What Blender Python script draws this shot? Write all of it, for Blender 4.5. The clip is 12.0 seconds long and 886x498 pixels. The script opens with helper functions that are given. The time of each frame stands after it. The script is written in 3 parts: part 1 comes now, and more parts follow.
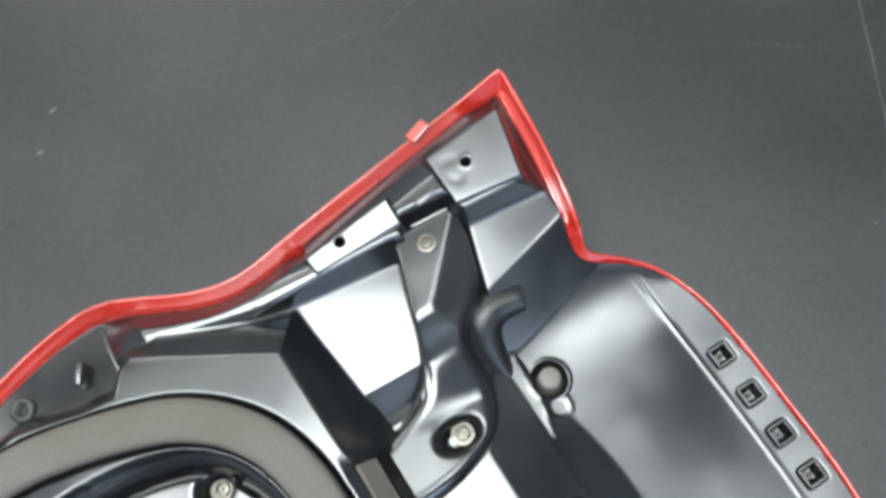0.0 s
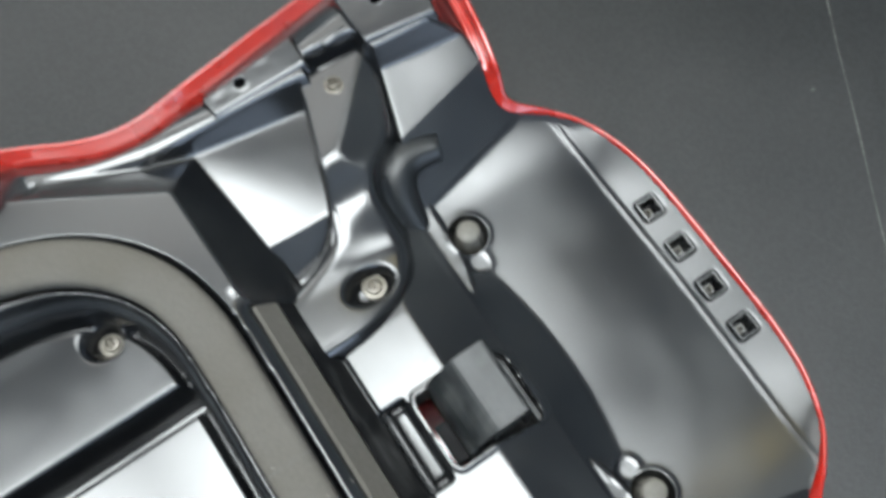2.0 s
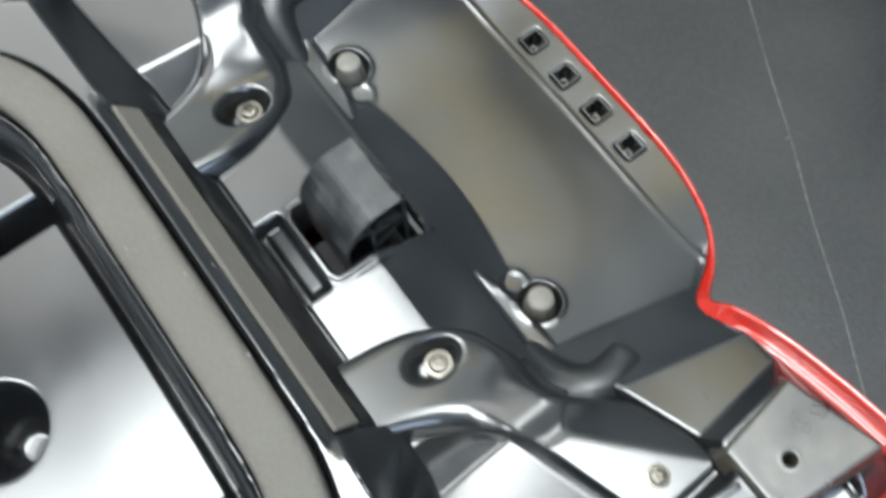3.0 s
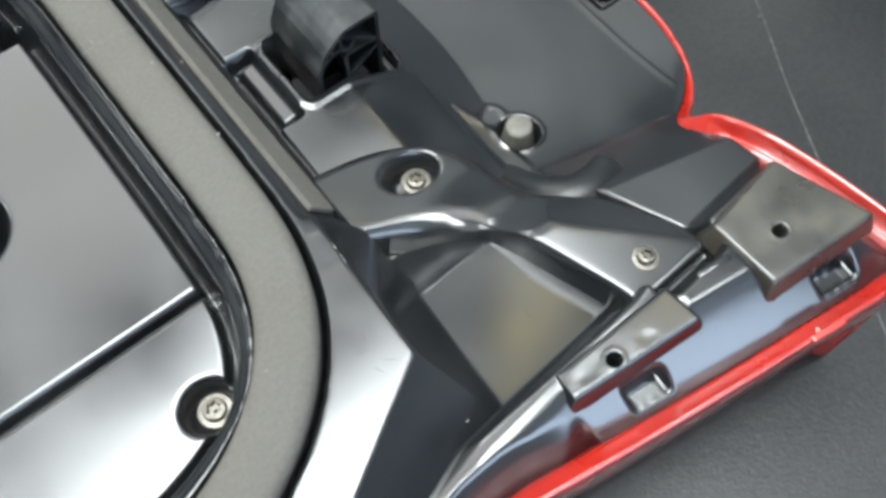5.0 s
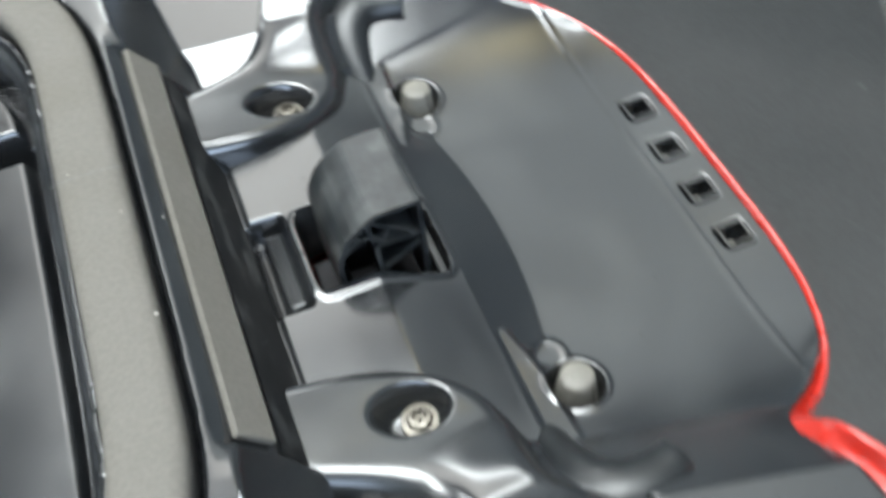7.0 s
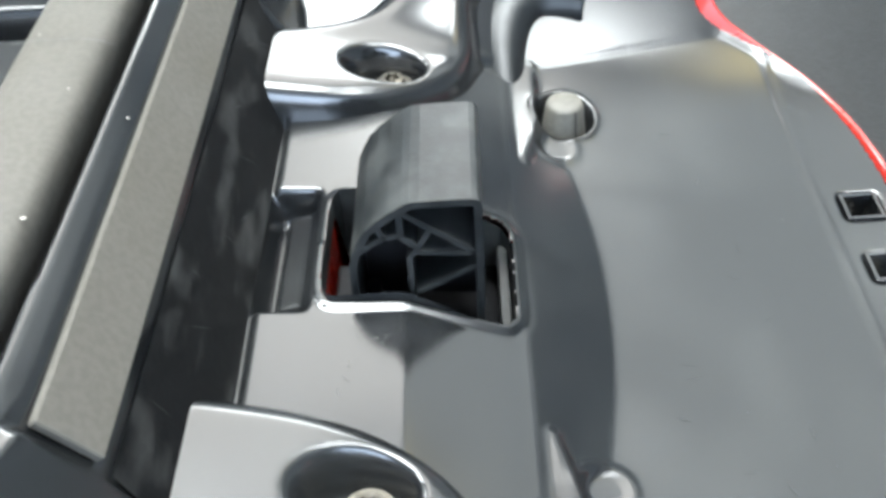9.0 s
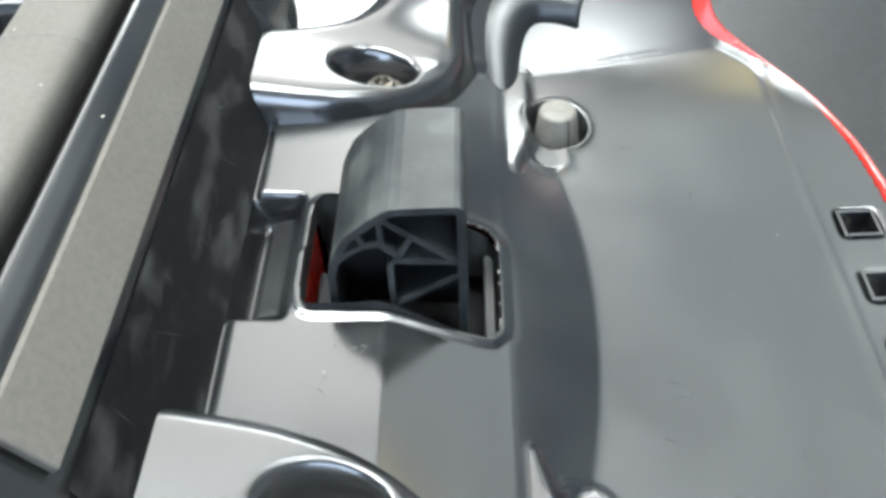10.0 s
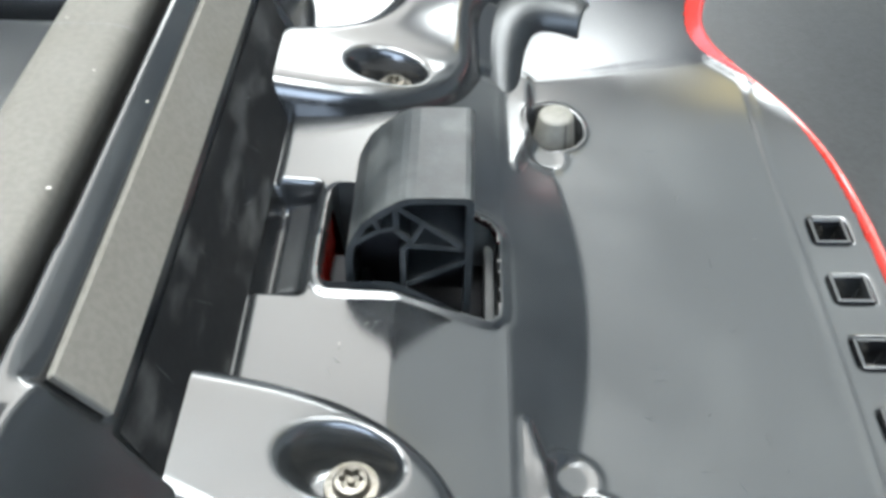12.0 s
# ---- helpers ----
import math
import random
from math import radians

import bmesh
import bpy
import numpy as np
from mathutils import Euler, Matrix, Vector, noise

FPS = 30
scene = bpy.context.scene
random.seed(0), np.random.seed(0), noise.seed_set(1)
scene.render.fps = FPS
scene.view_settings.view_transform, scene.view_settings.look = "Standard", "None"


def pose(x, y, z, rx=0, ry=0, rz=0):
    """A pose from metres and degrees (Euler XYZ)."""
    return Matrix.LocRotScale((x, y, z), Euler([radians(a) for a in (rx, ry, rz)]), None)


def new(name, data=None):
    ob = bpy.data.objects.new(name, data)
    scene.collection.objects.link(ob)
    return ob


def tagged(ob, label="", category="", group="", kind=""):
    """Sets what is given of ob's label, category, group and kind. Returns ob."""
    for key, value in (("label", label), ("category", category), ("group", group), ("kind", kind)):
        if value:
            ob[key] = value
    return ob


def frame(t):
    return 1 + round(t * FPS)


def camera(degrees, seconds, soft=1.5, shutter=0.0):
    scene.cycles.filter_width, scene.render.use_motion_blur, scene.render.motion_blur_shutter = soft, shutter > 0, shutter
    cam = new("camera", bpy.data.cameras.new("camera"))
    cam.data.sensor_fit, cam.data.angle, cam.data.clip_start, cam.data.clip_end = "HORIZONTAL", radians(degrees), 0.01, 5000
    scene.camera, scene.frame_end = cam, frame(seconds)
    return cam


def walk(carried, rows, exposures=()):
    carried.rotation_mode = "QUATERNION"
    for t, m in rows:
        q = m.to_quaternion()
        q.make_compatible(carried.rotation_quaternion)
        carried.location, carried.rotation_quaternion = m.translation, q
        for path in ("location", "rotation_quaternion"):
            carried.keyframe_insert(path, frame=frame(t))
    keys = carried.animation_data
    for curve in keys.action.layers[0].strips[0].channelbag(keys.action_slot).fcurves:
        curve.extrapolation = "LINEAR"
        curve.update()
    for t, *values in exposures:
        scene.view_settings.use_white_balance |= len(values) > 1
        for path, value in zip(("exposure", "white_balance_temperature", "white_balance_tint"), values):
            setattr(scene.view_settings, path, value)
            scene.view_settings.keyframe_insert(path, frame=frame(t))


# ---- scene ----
cam = camera(50.9, 12.0, soft=3.5, shutter=0.5)
# seconds, eye in metres, turn in degrees
ROWS = [
    (0, -0.0520, 0.0075, 0.4827, 18.06, 5.05, -32.34),
    (0.5, -0.0572, -0.0015, 0.4778, 17.64, 4.52, -32.14),
    (1, -0.0609, -0.0092, 0.4803, 17.84, 4.35, -31.97),
    (1.5, -0.0645, -0.0239, 0.4749, 17.82, 3.84, -32.46),
    (2, -0.0636, -0.0488, 0.4355, 17.48, 3.29, -33.56),
    (2.5, -0.0728, -0.0922, 0.4124, 18.26, 2.26, -34.89),
    (3, -0.0900, -0.1412, 0.3912, 20.96, 1.53, -36.22),
    (3.5, -0.1091, -0.1732, 0.3560, 23.55, -0.16, -37.65),
    (3.7, -0.1173, -0.1787, 0.3512, 23.86, -0.27, -37.93),
    (5.3, -0.1411, -0.2082, 0.3429, 25.32, 1.26, -38.12),
    (5.5, -0.1341, -0.2000, 0.3305, 24.14, 1.60, -38.25),
    (6, -0.1255, -0.2025, 0.3302, 28.05, 2.91, -38.19),
    (6.5, -0.1248, -0.2055, 0.3084, 31.87, 2.39, -36.68),
    (6.8, -0.0916, -0.1919, 0.3004, 33.12, 3.56, -29.50),
    (7, -0.0704, -0.1845, 0.2873, 36.79, 4.20, -21.84),
    (7.2, -0.0635, -0.1759, 0.2759, 38.97, 3.25, -14.81),
    (8.8, -0.0306, -0.1541, 0.2080, 45.52, 3.35, -1.09),
    (9, -0.0285, -0.1520, 0.2033, 45.08, 2.84, -0.37),
    (9.5, -0.0247, -0.1504, 0.1991, 45.34, 2.52, 0.17),
    (10, -0.0244, -0.1476, 0.1997, 45.50, 2.06, 0.63),
    (10.5, -0.0247, -0.1519, 0.2052, 45.43, 1.67, 1.09),
    (11, -0.0261, -0.1554, 0.2076, 45.58, 1.20, 1.48),
    (11.5, -0.0288, -0.1590, 0.2091, 45.45, 0.21, 1.52),
    (12, -0.0305, -0.1624, 0.2108, 45.40, -0.62, 1.40),
]
EXPOSURES = [(0.0, 0.83), (0.5, 0.55), (1.0, 0.47), (1.7, 0.53), (2.5, 0.85), (3.5, 1.15), (5.5, 1.08), (6.0, 1.06), (6.5, 1.26), (7.0, 1.33), (9.0, 1.74), (12.0, 1.82)]
walk(cam, [(t, pose(x, y, z, rx, ry, rz)) for t, x, y, z, rx, ry, rz in ROWS], exposures=EXPOSURES)

# ---------------------------------------------------------------- light
TABLE_Z, CEILING_Z, FLOOR_Z = -0.030, 2.05, -0.78
world = bpy.data.worlds.new("world")
scene.world = world
world.use_nodes = True
world.node_tree.nodes["Background"].inputs["Color"].default_value = (0.62, 0.78, 1.0, 1)
world.node_tree.nodes["Background"].inputs["Strength"].default_value = 3.8
# Unseen lamps: the first two follow highlights in the plastic, the rest add fill.
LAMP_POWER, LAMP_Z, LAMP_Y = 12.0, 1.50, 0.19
UNSEEN_LAMPS = [(-0.09, -0.17, 0.41), (-0.12, 0.24, 0.38), (0.58, -0.36, 0.10), (0.46, 0.31, 0.05), (-1.0, 0.27, 0.42), (-1.55, 1.36, 0.48), (0.25, 2.45, 0.48)]


# ---------------------------------------------------------------- materials
def material(name, colour, rough=0.5, metal=0.0, spread=0.15, grain=400.0, bump=0.05, bump_scale=900.0, rough_spread=0.1,
             stain=None, stain_scale=30.0, stain_amount=0.3, coat=0.0, specular=0.5, depth=0.0004):
    m = bpy.data.materials.new(name)
    m.use_nodes = True
    nt = m.node_tree
    p = nt.nodes["Principled BSDF"]
    p.inputs["Metallic"].default_value = metal
    p.inputs["Coat Weight"].default_value = coat
    p.inputs["Coat Roughness"].default_value = 0.08
    p.inputs["Specular IOR Level"].default_value = specular
    tc = nt.nodes.new("ShaderNodeTexCoord")

    def noise_tex(scale, detail):
        n = nt.nodes.new("ShaderNodeTexNoise")
        n.inputs["Scale"].default_value, n.inputs["Detail"].default_value = scale, detail
        nt.links.new(tc.outputs["Object"], n.inputs["Vector"])
        return n

    fine, broad = noise_tex(grain, 3.0), noise_tex(stain_scale, 3.0)
    ramp = nt.nodes.new("ShaderNodeValToRGB")
    ramp.color_ramp.interpolation = "EASE"
    lo, hi = [tuple(c * k for c in colour) + (1,) for k in (1 - spread, 1 + spread)]
    ramp.color_ramp.elements[0].position, ramp.color_ramp.elements[0].color = 0.3, lo
    ramp.color_ramp.elements[1].position, ramp.color_ramp.elements[1].color = 0.7, hi
    nt.links.new(fine.outputs["Fac"], ramp.inputs["Fac"])
    mask = nt.nodes.new("ShaderNodeValToRGB")
    mask.color_ramp.interpolation = "EASE"
    mask.color_ramp.elements[0].position, mask.color_ramp.elements[0].color = 0.38, (0, 0, 0, 1)
    mask.color_ramp.elements[1].position, mask.color_ramp.elements[1].color = 0.85, (stain_amount,) * 3 + (1,)
    nt.links.new(broad.outputs["Fac"], mask.inputs["Fac"])
    mix = nt.nodes.new("ShaderNodeMixRGB")
    mix.inputs["Color2"].default_value = (*(stain or colour), 1)
    nt.links.new(mask.outputs["Color"], mix.inputs["Fac"])
    nt.links.new(ramp.outputs["Color"], mix.inputs["Color1"])
    nt.links.new(mix.outputs["Color"], p.inputs["Base Color"])
    mr = nt.nodes.new("ShaderNodeMapRange")
    mr.interpolation_type = "SMOOTHSTEP"
    mr.inputs["From Min"].default_value, mr.inputs["From Max"].default_value = 0.2, 0.8
    mr.inputs["To Min"].default_value, mr.inputs["To Max"].default_value = rough - rough_spread, rough + rough_spread
    nt.links.new(broad.outputs["Fac"], mr.inputs["Value"])
    nt.links.new(mr.outputs["Result"], p.inputs["Roughness"])
    if bump:
        b = nt.nodes.new("ShaderNodeBump")
        b.inputs["Strength"].default_value, b.inputs["Distance"].default_value = bump, depth
        nt.links.new(noise_tex(bump_scale, 2.0).outputs["Fac"], b.inputs["Height"])
        nt.links.new(b.outputs["Normal"], p.inputs["Normal"])
    return m


BLACK = material("black_gloss_plastic", (0.0062, 0.0068, 0.0078), 0.20, spread=0.06, grain=120, bump=0.05, bump_scale=42, rough_spread=0.06,
                 stain=(0.029, 0.031, 0.031), stain_scale=24, stain_amount=0.55, specular=1.0)
MATT = material("black_matt_plastic", (0.0095, 0.0112, 0.0120), 0.43, spread=0.3, grain=300, bump=0.12, bump_scale=1500, rough_spread=0.08,
                stain=(0.06, 0.062, 0.06), stain_scale=95, stain_amount=0.8, specular=0.38)
SATIN = material("black_satin_plastic", (0.0070, 0.0082, 0.0090), 0.36, spread=0.2, grain=250, bump=0.05, bump_scale=900, rough_spread=0.06, specular=0.45)
# brown colour imitates a warm reflection on one screw pad
TINTED = material("reflection_tinted_plastic", (0.020, 0.019, 0.016), 0.34, spread=0.3, grain=160, bump=0.05, bump_scale=500, rough_spread=0.1,
                 stain=(0.065, 0.055, 0.034), stain_scale=60, stain_amount=0.8, specular=0.8)
RED = material("red_lens_plastic", (0.32, 0.013, 0.007), 0.28, spread=0.08, grain=60, bump=0.02, coat=1.0, rough_spread=0.08, specular=0.7)
FOAM = material("grey_foam_rubber", (0.081, 0.0758, 0.0665), 0.8, spread=0.08, grain=700, bump=0.06, bump_scale=2600, stain=(0.066, 0.060, 0.047), stain_scale=25, stain_amount=0.5, specular=0.2)
STEEL = material("zinc_plated_steel", (0.12, 0.112, 0.098), 0.42, metal=0.9, spread=0.25, grain=900, bump=0.1, bump_scale=1200, stain=(0.14, 0.12, 0.09), stain_scale=300, stain_amount=0.6)
RUBBER = material("grey_rubber", (0.092, 0.086, 0.073), 0.6, spread=0.1, grain=500, bump=0.1, stain=(0.08, 0.075, 0.065), stain_scale=200)
# Dark plastic, also used to paint shade inside the lamp and the block.
DARK = material("dark_plastic_and_shade", (0.007, 0.007, 0.008), 0.65, bump=0.05, specular=0.2)
LEATHER = material("black_leatherette", (0.0095, 0.0103, 0.0107), 0.43, spread=0.35, grain=420, bump=0.24, bump_scale=820, rough_spread=0.08,
                   stain=(0.028, 0.028, 0.027), stain_scale=7, stain_amount=0.6, depth=0.0009, specular=0.42)
SEAM = material("worn_crease", (0.075, 0.075, 0.07), 0.6, spread=0.4, grain=300, bump=0.2)
SCUFF = material("scuffed_leatherette", (0.040, 0.041, 0.041), 0.6, spread=0.4, grain=400, bump=0.4, bump_scale=800)
CHIP = material("chipped_pale_plastic", (0.55, 0.56, 0.57), 0.5, spread=0.2)
PLASTER = material("white_plaster", (0.74, 0.74, 0.735), 0.9, spread=0.05, grain=40, bump=0.1, bump_scale=200)
FLOORING = material("grey_floor", (0.15, 0.15, 0.145), 0.6, spread=0.1, grain=30)
PALE = material("grey_paint", (0.37, 0.40, 0.41), 0.9, spread=0.05, grain=40, bump=0.1, bump_scale=200)
WHITE = material("white_metal", (0.8, 0.8, 0.8), 0.5)
GLOW = bpy.data.materials.new("unseen_lamp_diffuser")
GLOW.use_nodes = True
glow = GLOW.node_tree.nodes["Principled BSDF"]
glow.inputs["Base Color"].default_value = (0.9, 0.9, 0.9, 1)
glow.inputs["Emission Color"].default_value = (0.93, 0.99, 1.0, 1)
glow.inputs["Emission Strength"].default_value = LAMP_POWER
WALLSKIN = material("streaked_matt_plastic", (0.0045, 0.0048, 0.0052), 0.55, spread=0.3, grain=500, bump=0.12, bump_scale=1400, rough_spread=0.08, specular=0.22)
tree = WALLSKIN.node_tree
turned = tree.nodes.new("ShaderNodeMapping")
turned.inputs["Rotation"].default_value = (0.55, 0.0, 0.0)
turned.inputs["Scale"].default_value = (0.8, 0.55, 1.0)
cloud = tree.nodes.new("ShaderNodeTexNoise")
cloud.inputs["Scale"].default_value, cloud.inputs["Detail"].default_value = 120.0, 7.0
fade = tree.nodes.new("ShaderNodeMapRange")
fade.inputs["From Min"].default_value, fade.inputs["From Max"].default_value, fade.inputs["To Max"].default_value = 0.50, 0.85, 0.75
smear = tree.nodes.new("ShaderNodeMixRGB")
smear.inputs["Color2"].default_value = (0.075, 0.076, 0.074, 1)
tree.links.new(tree.nodes["Texture Coordinate"].outputs["Object"], turned.inputs["Vector"])
tree.links.new(turned.outputs["Vector"], cloud.inputs["Vector"])
tree.links.new(cloud.outputs["Fac"], fade.inputs["Value"])
tree.links.new(fade.outputs["Result"], smear.inputs["Fac"])
tree.links.new(tree.nodes["Mix (Legacy)"].outputs["Color"], smear.inputs["Color1"])
tree.links.new(smear.outputs["Color"], tree.nodes["Principled BSDF"].inputs["Base Color"])
SPECK = material("pale_dust_and_glint", (0.20, 0.19, 0.17), 0.7, spread=0.3)
HAIR = material("scratched_plastic", (0.045, 0.046, 0.047), 0.45, spread=0.4, bump=0)
# glow of the added fill panels, one strength or tint each
DIM = GLOW.copy()
DIM.name = "dim_fill_panel"
DIM.node_tree.nodes["Principled BSDF"].inputs["Emission Color"].default_value = (0.91, 1.0, 1.0, 1)
DIM.node_tree.nodes["Principled BSDF"].inputs["Emission Strength"].default_value = 0.56
SOFT = DIM.copy()
SOFT.name = "soft_fill_panel"
SOFT.node_tree.nodes["Principled BSDF"].inputs["Emission Color"].default_value = (1.0, 1.0, 0.96, 1)
SOFT.node_tree.nodes["Principled BSDF"].inputs["Emission Strength"].default_value = 1.65
FAINT = DIM.copy()
FAINT.name = "faint_fill_panel"
FAINT.node_tree.nodes["Principled BSDF"].inputs["Emission Strength"].default_value = 0.3
WARM = DIM.copy()
WARM.name = "warm_fill_panel"
WARM.node_tree.nodes["Principled BSDF"].inputs["Emission Color"].default_value = (1.0, 0.88, 0.48, 1)
WARM.node_tree.nodes["Principled BSDF"].inputs["Emission Strength"].default_value = 1.7


# ---------------------------------------------------------------- mesh helpers
def smooth(me, on=True):
    me.polygons.foreach_set("use_smooth", [on] * len(me.polygons))
    return me


def part(name, bm, mat, parent=None, label="", shade=False):
    me = bpy.data.meshes.new(name)
    bmesh.ops.recalc_face_normals(bm, faces=bm.faces)
    bm.to_mesh(me)
    bm.free()
    me.materials.append(mat)
    smooth(me, shade)
    ob = new(name, me)
    ob.parent = parent
    return tagged(ob, label=label)


def from_arrays(name, verts, faces, mat, parent=None, label="", shade=True):
    me = bpy.data.meshes.new(name)
    me.from_pydata(verts.tolist() if hasattr(verts, "tolist") else verts, [], faces.tolist() if hasattr(faces, "tolist") else faces)
    me.materials.append(mat)
    smooth(me, shade)
    me.update()
    ob = new(name, me)
    ob.parent = parent
    return tagged(ob, label=label)


def box(bm, x0, x1, y0, y1, z0, z1, bevel=0.0, segments=2):
    made = bmesh.ops.create_cube(bm, size=1, matrix=Matrix.LocRotScale(((x0 + x1) / 2, (y0 + y1) / 2, (z0 + z1) / 2), None, (x1 - x0, y1 - y0, z1 - z0)))
    if bevel:
        edges = list({e for v in made["verts"] for e in v.link_edges})
        bmesh.ops.bevel(bm, geom=edges, offset=bevel, segments=segments, profile=0.5, affect="EDGES")
    return bm


def lathe(bm, profile, centre, count=32):
    """Turns (radius, height) pairs about an upright axis through centre."""
    rings = []
    for r, h in profile:
        rings.append([bm.verts.new((centre[0] + r * math.cos(a), centre[1] + r * math.sin(a), centre[2] + h)) for a in np.linspace(0, 2 * np.pi, count, endpoint=False)])
    for a, b in zip(rings, rings[1:]):
        for i in range(count):
            j = (i + 1) % count
            bm.faces.new((a[i], a[j], b[j], b[i]))
    bm.faces.new(rings[-1])
    return bm


def chaikin(pts, times, keep=0.25):
    """Rounds the corners of a closed line of 3D points."""
    pts = np.array(pts, float)
    for _ in range(times):
        nxt = np.roll(pts, -1, axis=0)
        pts = np.stack([(1 - keep) * pts + keep * nxt, keep * pts + (1 - keep) * nxt], axis=1).reshape(-1, 3)
    return pts


def resample(pts, step):
    out = []
    for a, b in zip(pts, np.roll(pts, -1, axis=0)):
        n = max(1, int(np.linalg.norm(b - a) / step))
        out += [a + (b - a) * i / n for i in range(n)]
    return np.array(out)


def inward(pts):
    """Unit directions to the inside of a closed anticlockwise line, in plan."""
    d = np.roll(pts, -1, axis=0) - np.roll(pts, 1, axis=0)
    n = np.stack([-d[:, 1], d[:, 0], 0 * d[:, 0]], axis=1)
    return n / np.linalg.norm(n, axis=1, keepdims=True)


def sweep(name, pts, profile, mat, parent, label="", close=True):
    """profile: list of (inset, lift) or a function of the point's index giving one; swept along a closed line."""
    n = inward(pts)
    rows = []
    for i, (q, d) in enumerate(zip(pts, n)):
        pr = profile(i, q) if callable(profile) else profile
        rows.append([q + d * a + np.array((0, 0, b)) for a, b in pr])
    rows = np.array(rows)
    k = rows.shape[1]
    m = len(pts)
    faces = []
    for i in range(m):
        j = (i + 1) % m
        for c in range(k if close else k - 1):
            e = (c + 1) % k
            faces.append((i * k + c, j * k + c, j * k + e, i * k + e))
    return from_arrays(name, rows.reshape(-1, 3), faces, mat, parent, label)


def poly_distance(x, y, poly):
    """Signed distance to a closed polygon, below zero inside."""
    best = np.full(x.shape, 1e9)
    inside = np.zeros(x.shape, bool)
    for (ax, ay), (bx, by) in zip(poly, poly[1:] + poly[:1]):
        ex, ey = bx - ax, by - ay
        t = np.clip(((x - ax) * ex + (y - ay) * ey) / (ex * ex + ey * ey), 0, 1)
        best = np.minimum(best, np.hypot(x - ax - t * ex, y - ay - t * ey))
        cross = (ay > y) != (by > y)
        with np.errstate(divide="ignore", invalid="ignore"):
            inside ^= cross & (x < (bx - ax) * (y - ay) / (by - ay if by != ay else 1e-9) + ax)
    return np.where(inside, -best, best)


def blur(z, sigma):
    r = max(1, int(3 * sigma))
    k = np.exp(-0.5 * (np.arange(-r, r + 1) / sigma) ** 2)
    k /= k.sum()
    for axis in (0, 1):
        pad = np.pad(z, [(r, r) if a == axis else (0, 0) for a in (0, 1)], mode="edge")
        z = sum(w * (pad[i:i + z.shape[0], :] if axis == 0 else pad[:, i:i + z.shape[1]]) for i, w in enumerate(k))
    return z


def relief(name, x0, x1, y0, y1, step, height, mat, parent, label="", rounding=0.8):
    """A moulded surface over a plan in millimetres. height(x, y) gives z and which places to keep."""
    xs, ys = np.arange(x0, x1 + step / 2, step), np.arange(y0, y1 + step / 2, step)
    gx, gy = np.meshgrid(xs, ys, indexing="ij")
    z, keep = height(gx, gy)
    z = blur(z, rounding / step)
    nx, ny = gx.shape
    idx = np.arange(nx * ny).reshape(nx, ny)
    ok = keep[:-1, :-1] & keep[1:, :-1] & keep[:-1, 1:] & keep[1:, 1:]
    faces = np.stack([idx[:-1, :-1], idx[1:, :-1], idx[1:, 1:], idx[:-1, 1:]], axis=-1)[ok]
    used, inv = np.unique(faces, return_inverse=True)
    faces = inv.reshape(faces.shape)
    verts = np.stack([gx, gy, z], axis=-1).reshape(-1, 3)[used] / 1000
    me = bpy.data.meshes.new(name)
    me.vertices.add(len(verts))
    me.vertices.foreach_set("co", verts.ravel())
    me.loops.add(faces.size)
    me.loops.foreach_set("vertex_index", faces.ravel().astype(np.int32))
    me.polygons.add(len(faces))
    me.polygons.foreach_set("loop_start", np.arange(0, faces.size, 4, dtype=np.int32))
    me.update(calc_edges=True)
    me.materials.append(mat)
    smooth(me)
    ob = new(name, me)
    ob.parent = parent
    return tagged(ob, label=label)


def mirrored(pts):
    """A closed anticlockwise outline from its half with y above zero, given from the +x end to the -x end."""
    return pts + [(p[0], -p[1], *p[2:]) for p in reversed(pts)]


# ---------------------------------------------------------------- room and table
def slab(name, x0, x1, y0, y1, z0, z1, mat, label, category):
    return tagged(part(name, box(bmesh.new(), x0, x1, y0, y1, z0, z1), mat), label, category, kind="structure")


slab("floor", -3, 3, -3, 3.4, FLOOR_Z - 0.1, FLOOR_Z, FLOORING, "plain grey floor of the room", "floor")
slab("ceiling", -3, 3, -3, 3.4, CEILING_Z, CEILING_Z + 0.1, PLASTER, "plain white plaster ceiling", "ceiling")
slab("wall_east", 3, 3.1, -3, 3.4, FLOOR_Z, CEILING_Z, PALE, "plain pale grey wall", "wall")
slab("wall_west", -3.1, -3, -3, 3.4, FLOOR_Z, CEILING_Z, PALE, "plain pale grey wall", "wall")
slab("wall_north", -3.1, 3.1, 3.4, 3.5, FLOOR_Z, CEILING_Z, PALE, "plain pale grey wall", "wall")
wall = part("wall_south", box(bmesh.new(), -3.1, 3.1, -3.1, -3, FLOOR_Z, 0.2), PALE)
tagged(wall, "plain pale plaster wall with a window opening", "wall", kind="structure")
for x0, x1, z0, z1 in ((-3.1, -1.3, 0.2, 1.98), (1.3, 3.1, 0.2, 1.98), (-3.1, 3.1, 1.98, CEILING_Z)):
    part("wall_piece", box(bmesh.new(), x0, x1, -3.1, -3, z0, z1), PALE, wall)
window = part("window_1", box(bmesh.new(), -1.3, 1.3, -3.06, -3.02, 0.2, 0.24), WHITE)
tagged(window, "white window frame letting daylight in", "window", kind="structure")
for x0, x1, z0, z1 in ((-1.3, 1.3, 1.94, 1.98), (-1.3, -1.26, 0.24, 1.94), (1.26, 1.3, 0.24, 1.94), (-0.02, 0.02, 0.24, 1.94)):
    part("window_frame", box(bmesh.new(), x0, x1, -3.06, -3.02, z0, z1), WHITE, window)

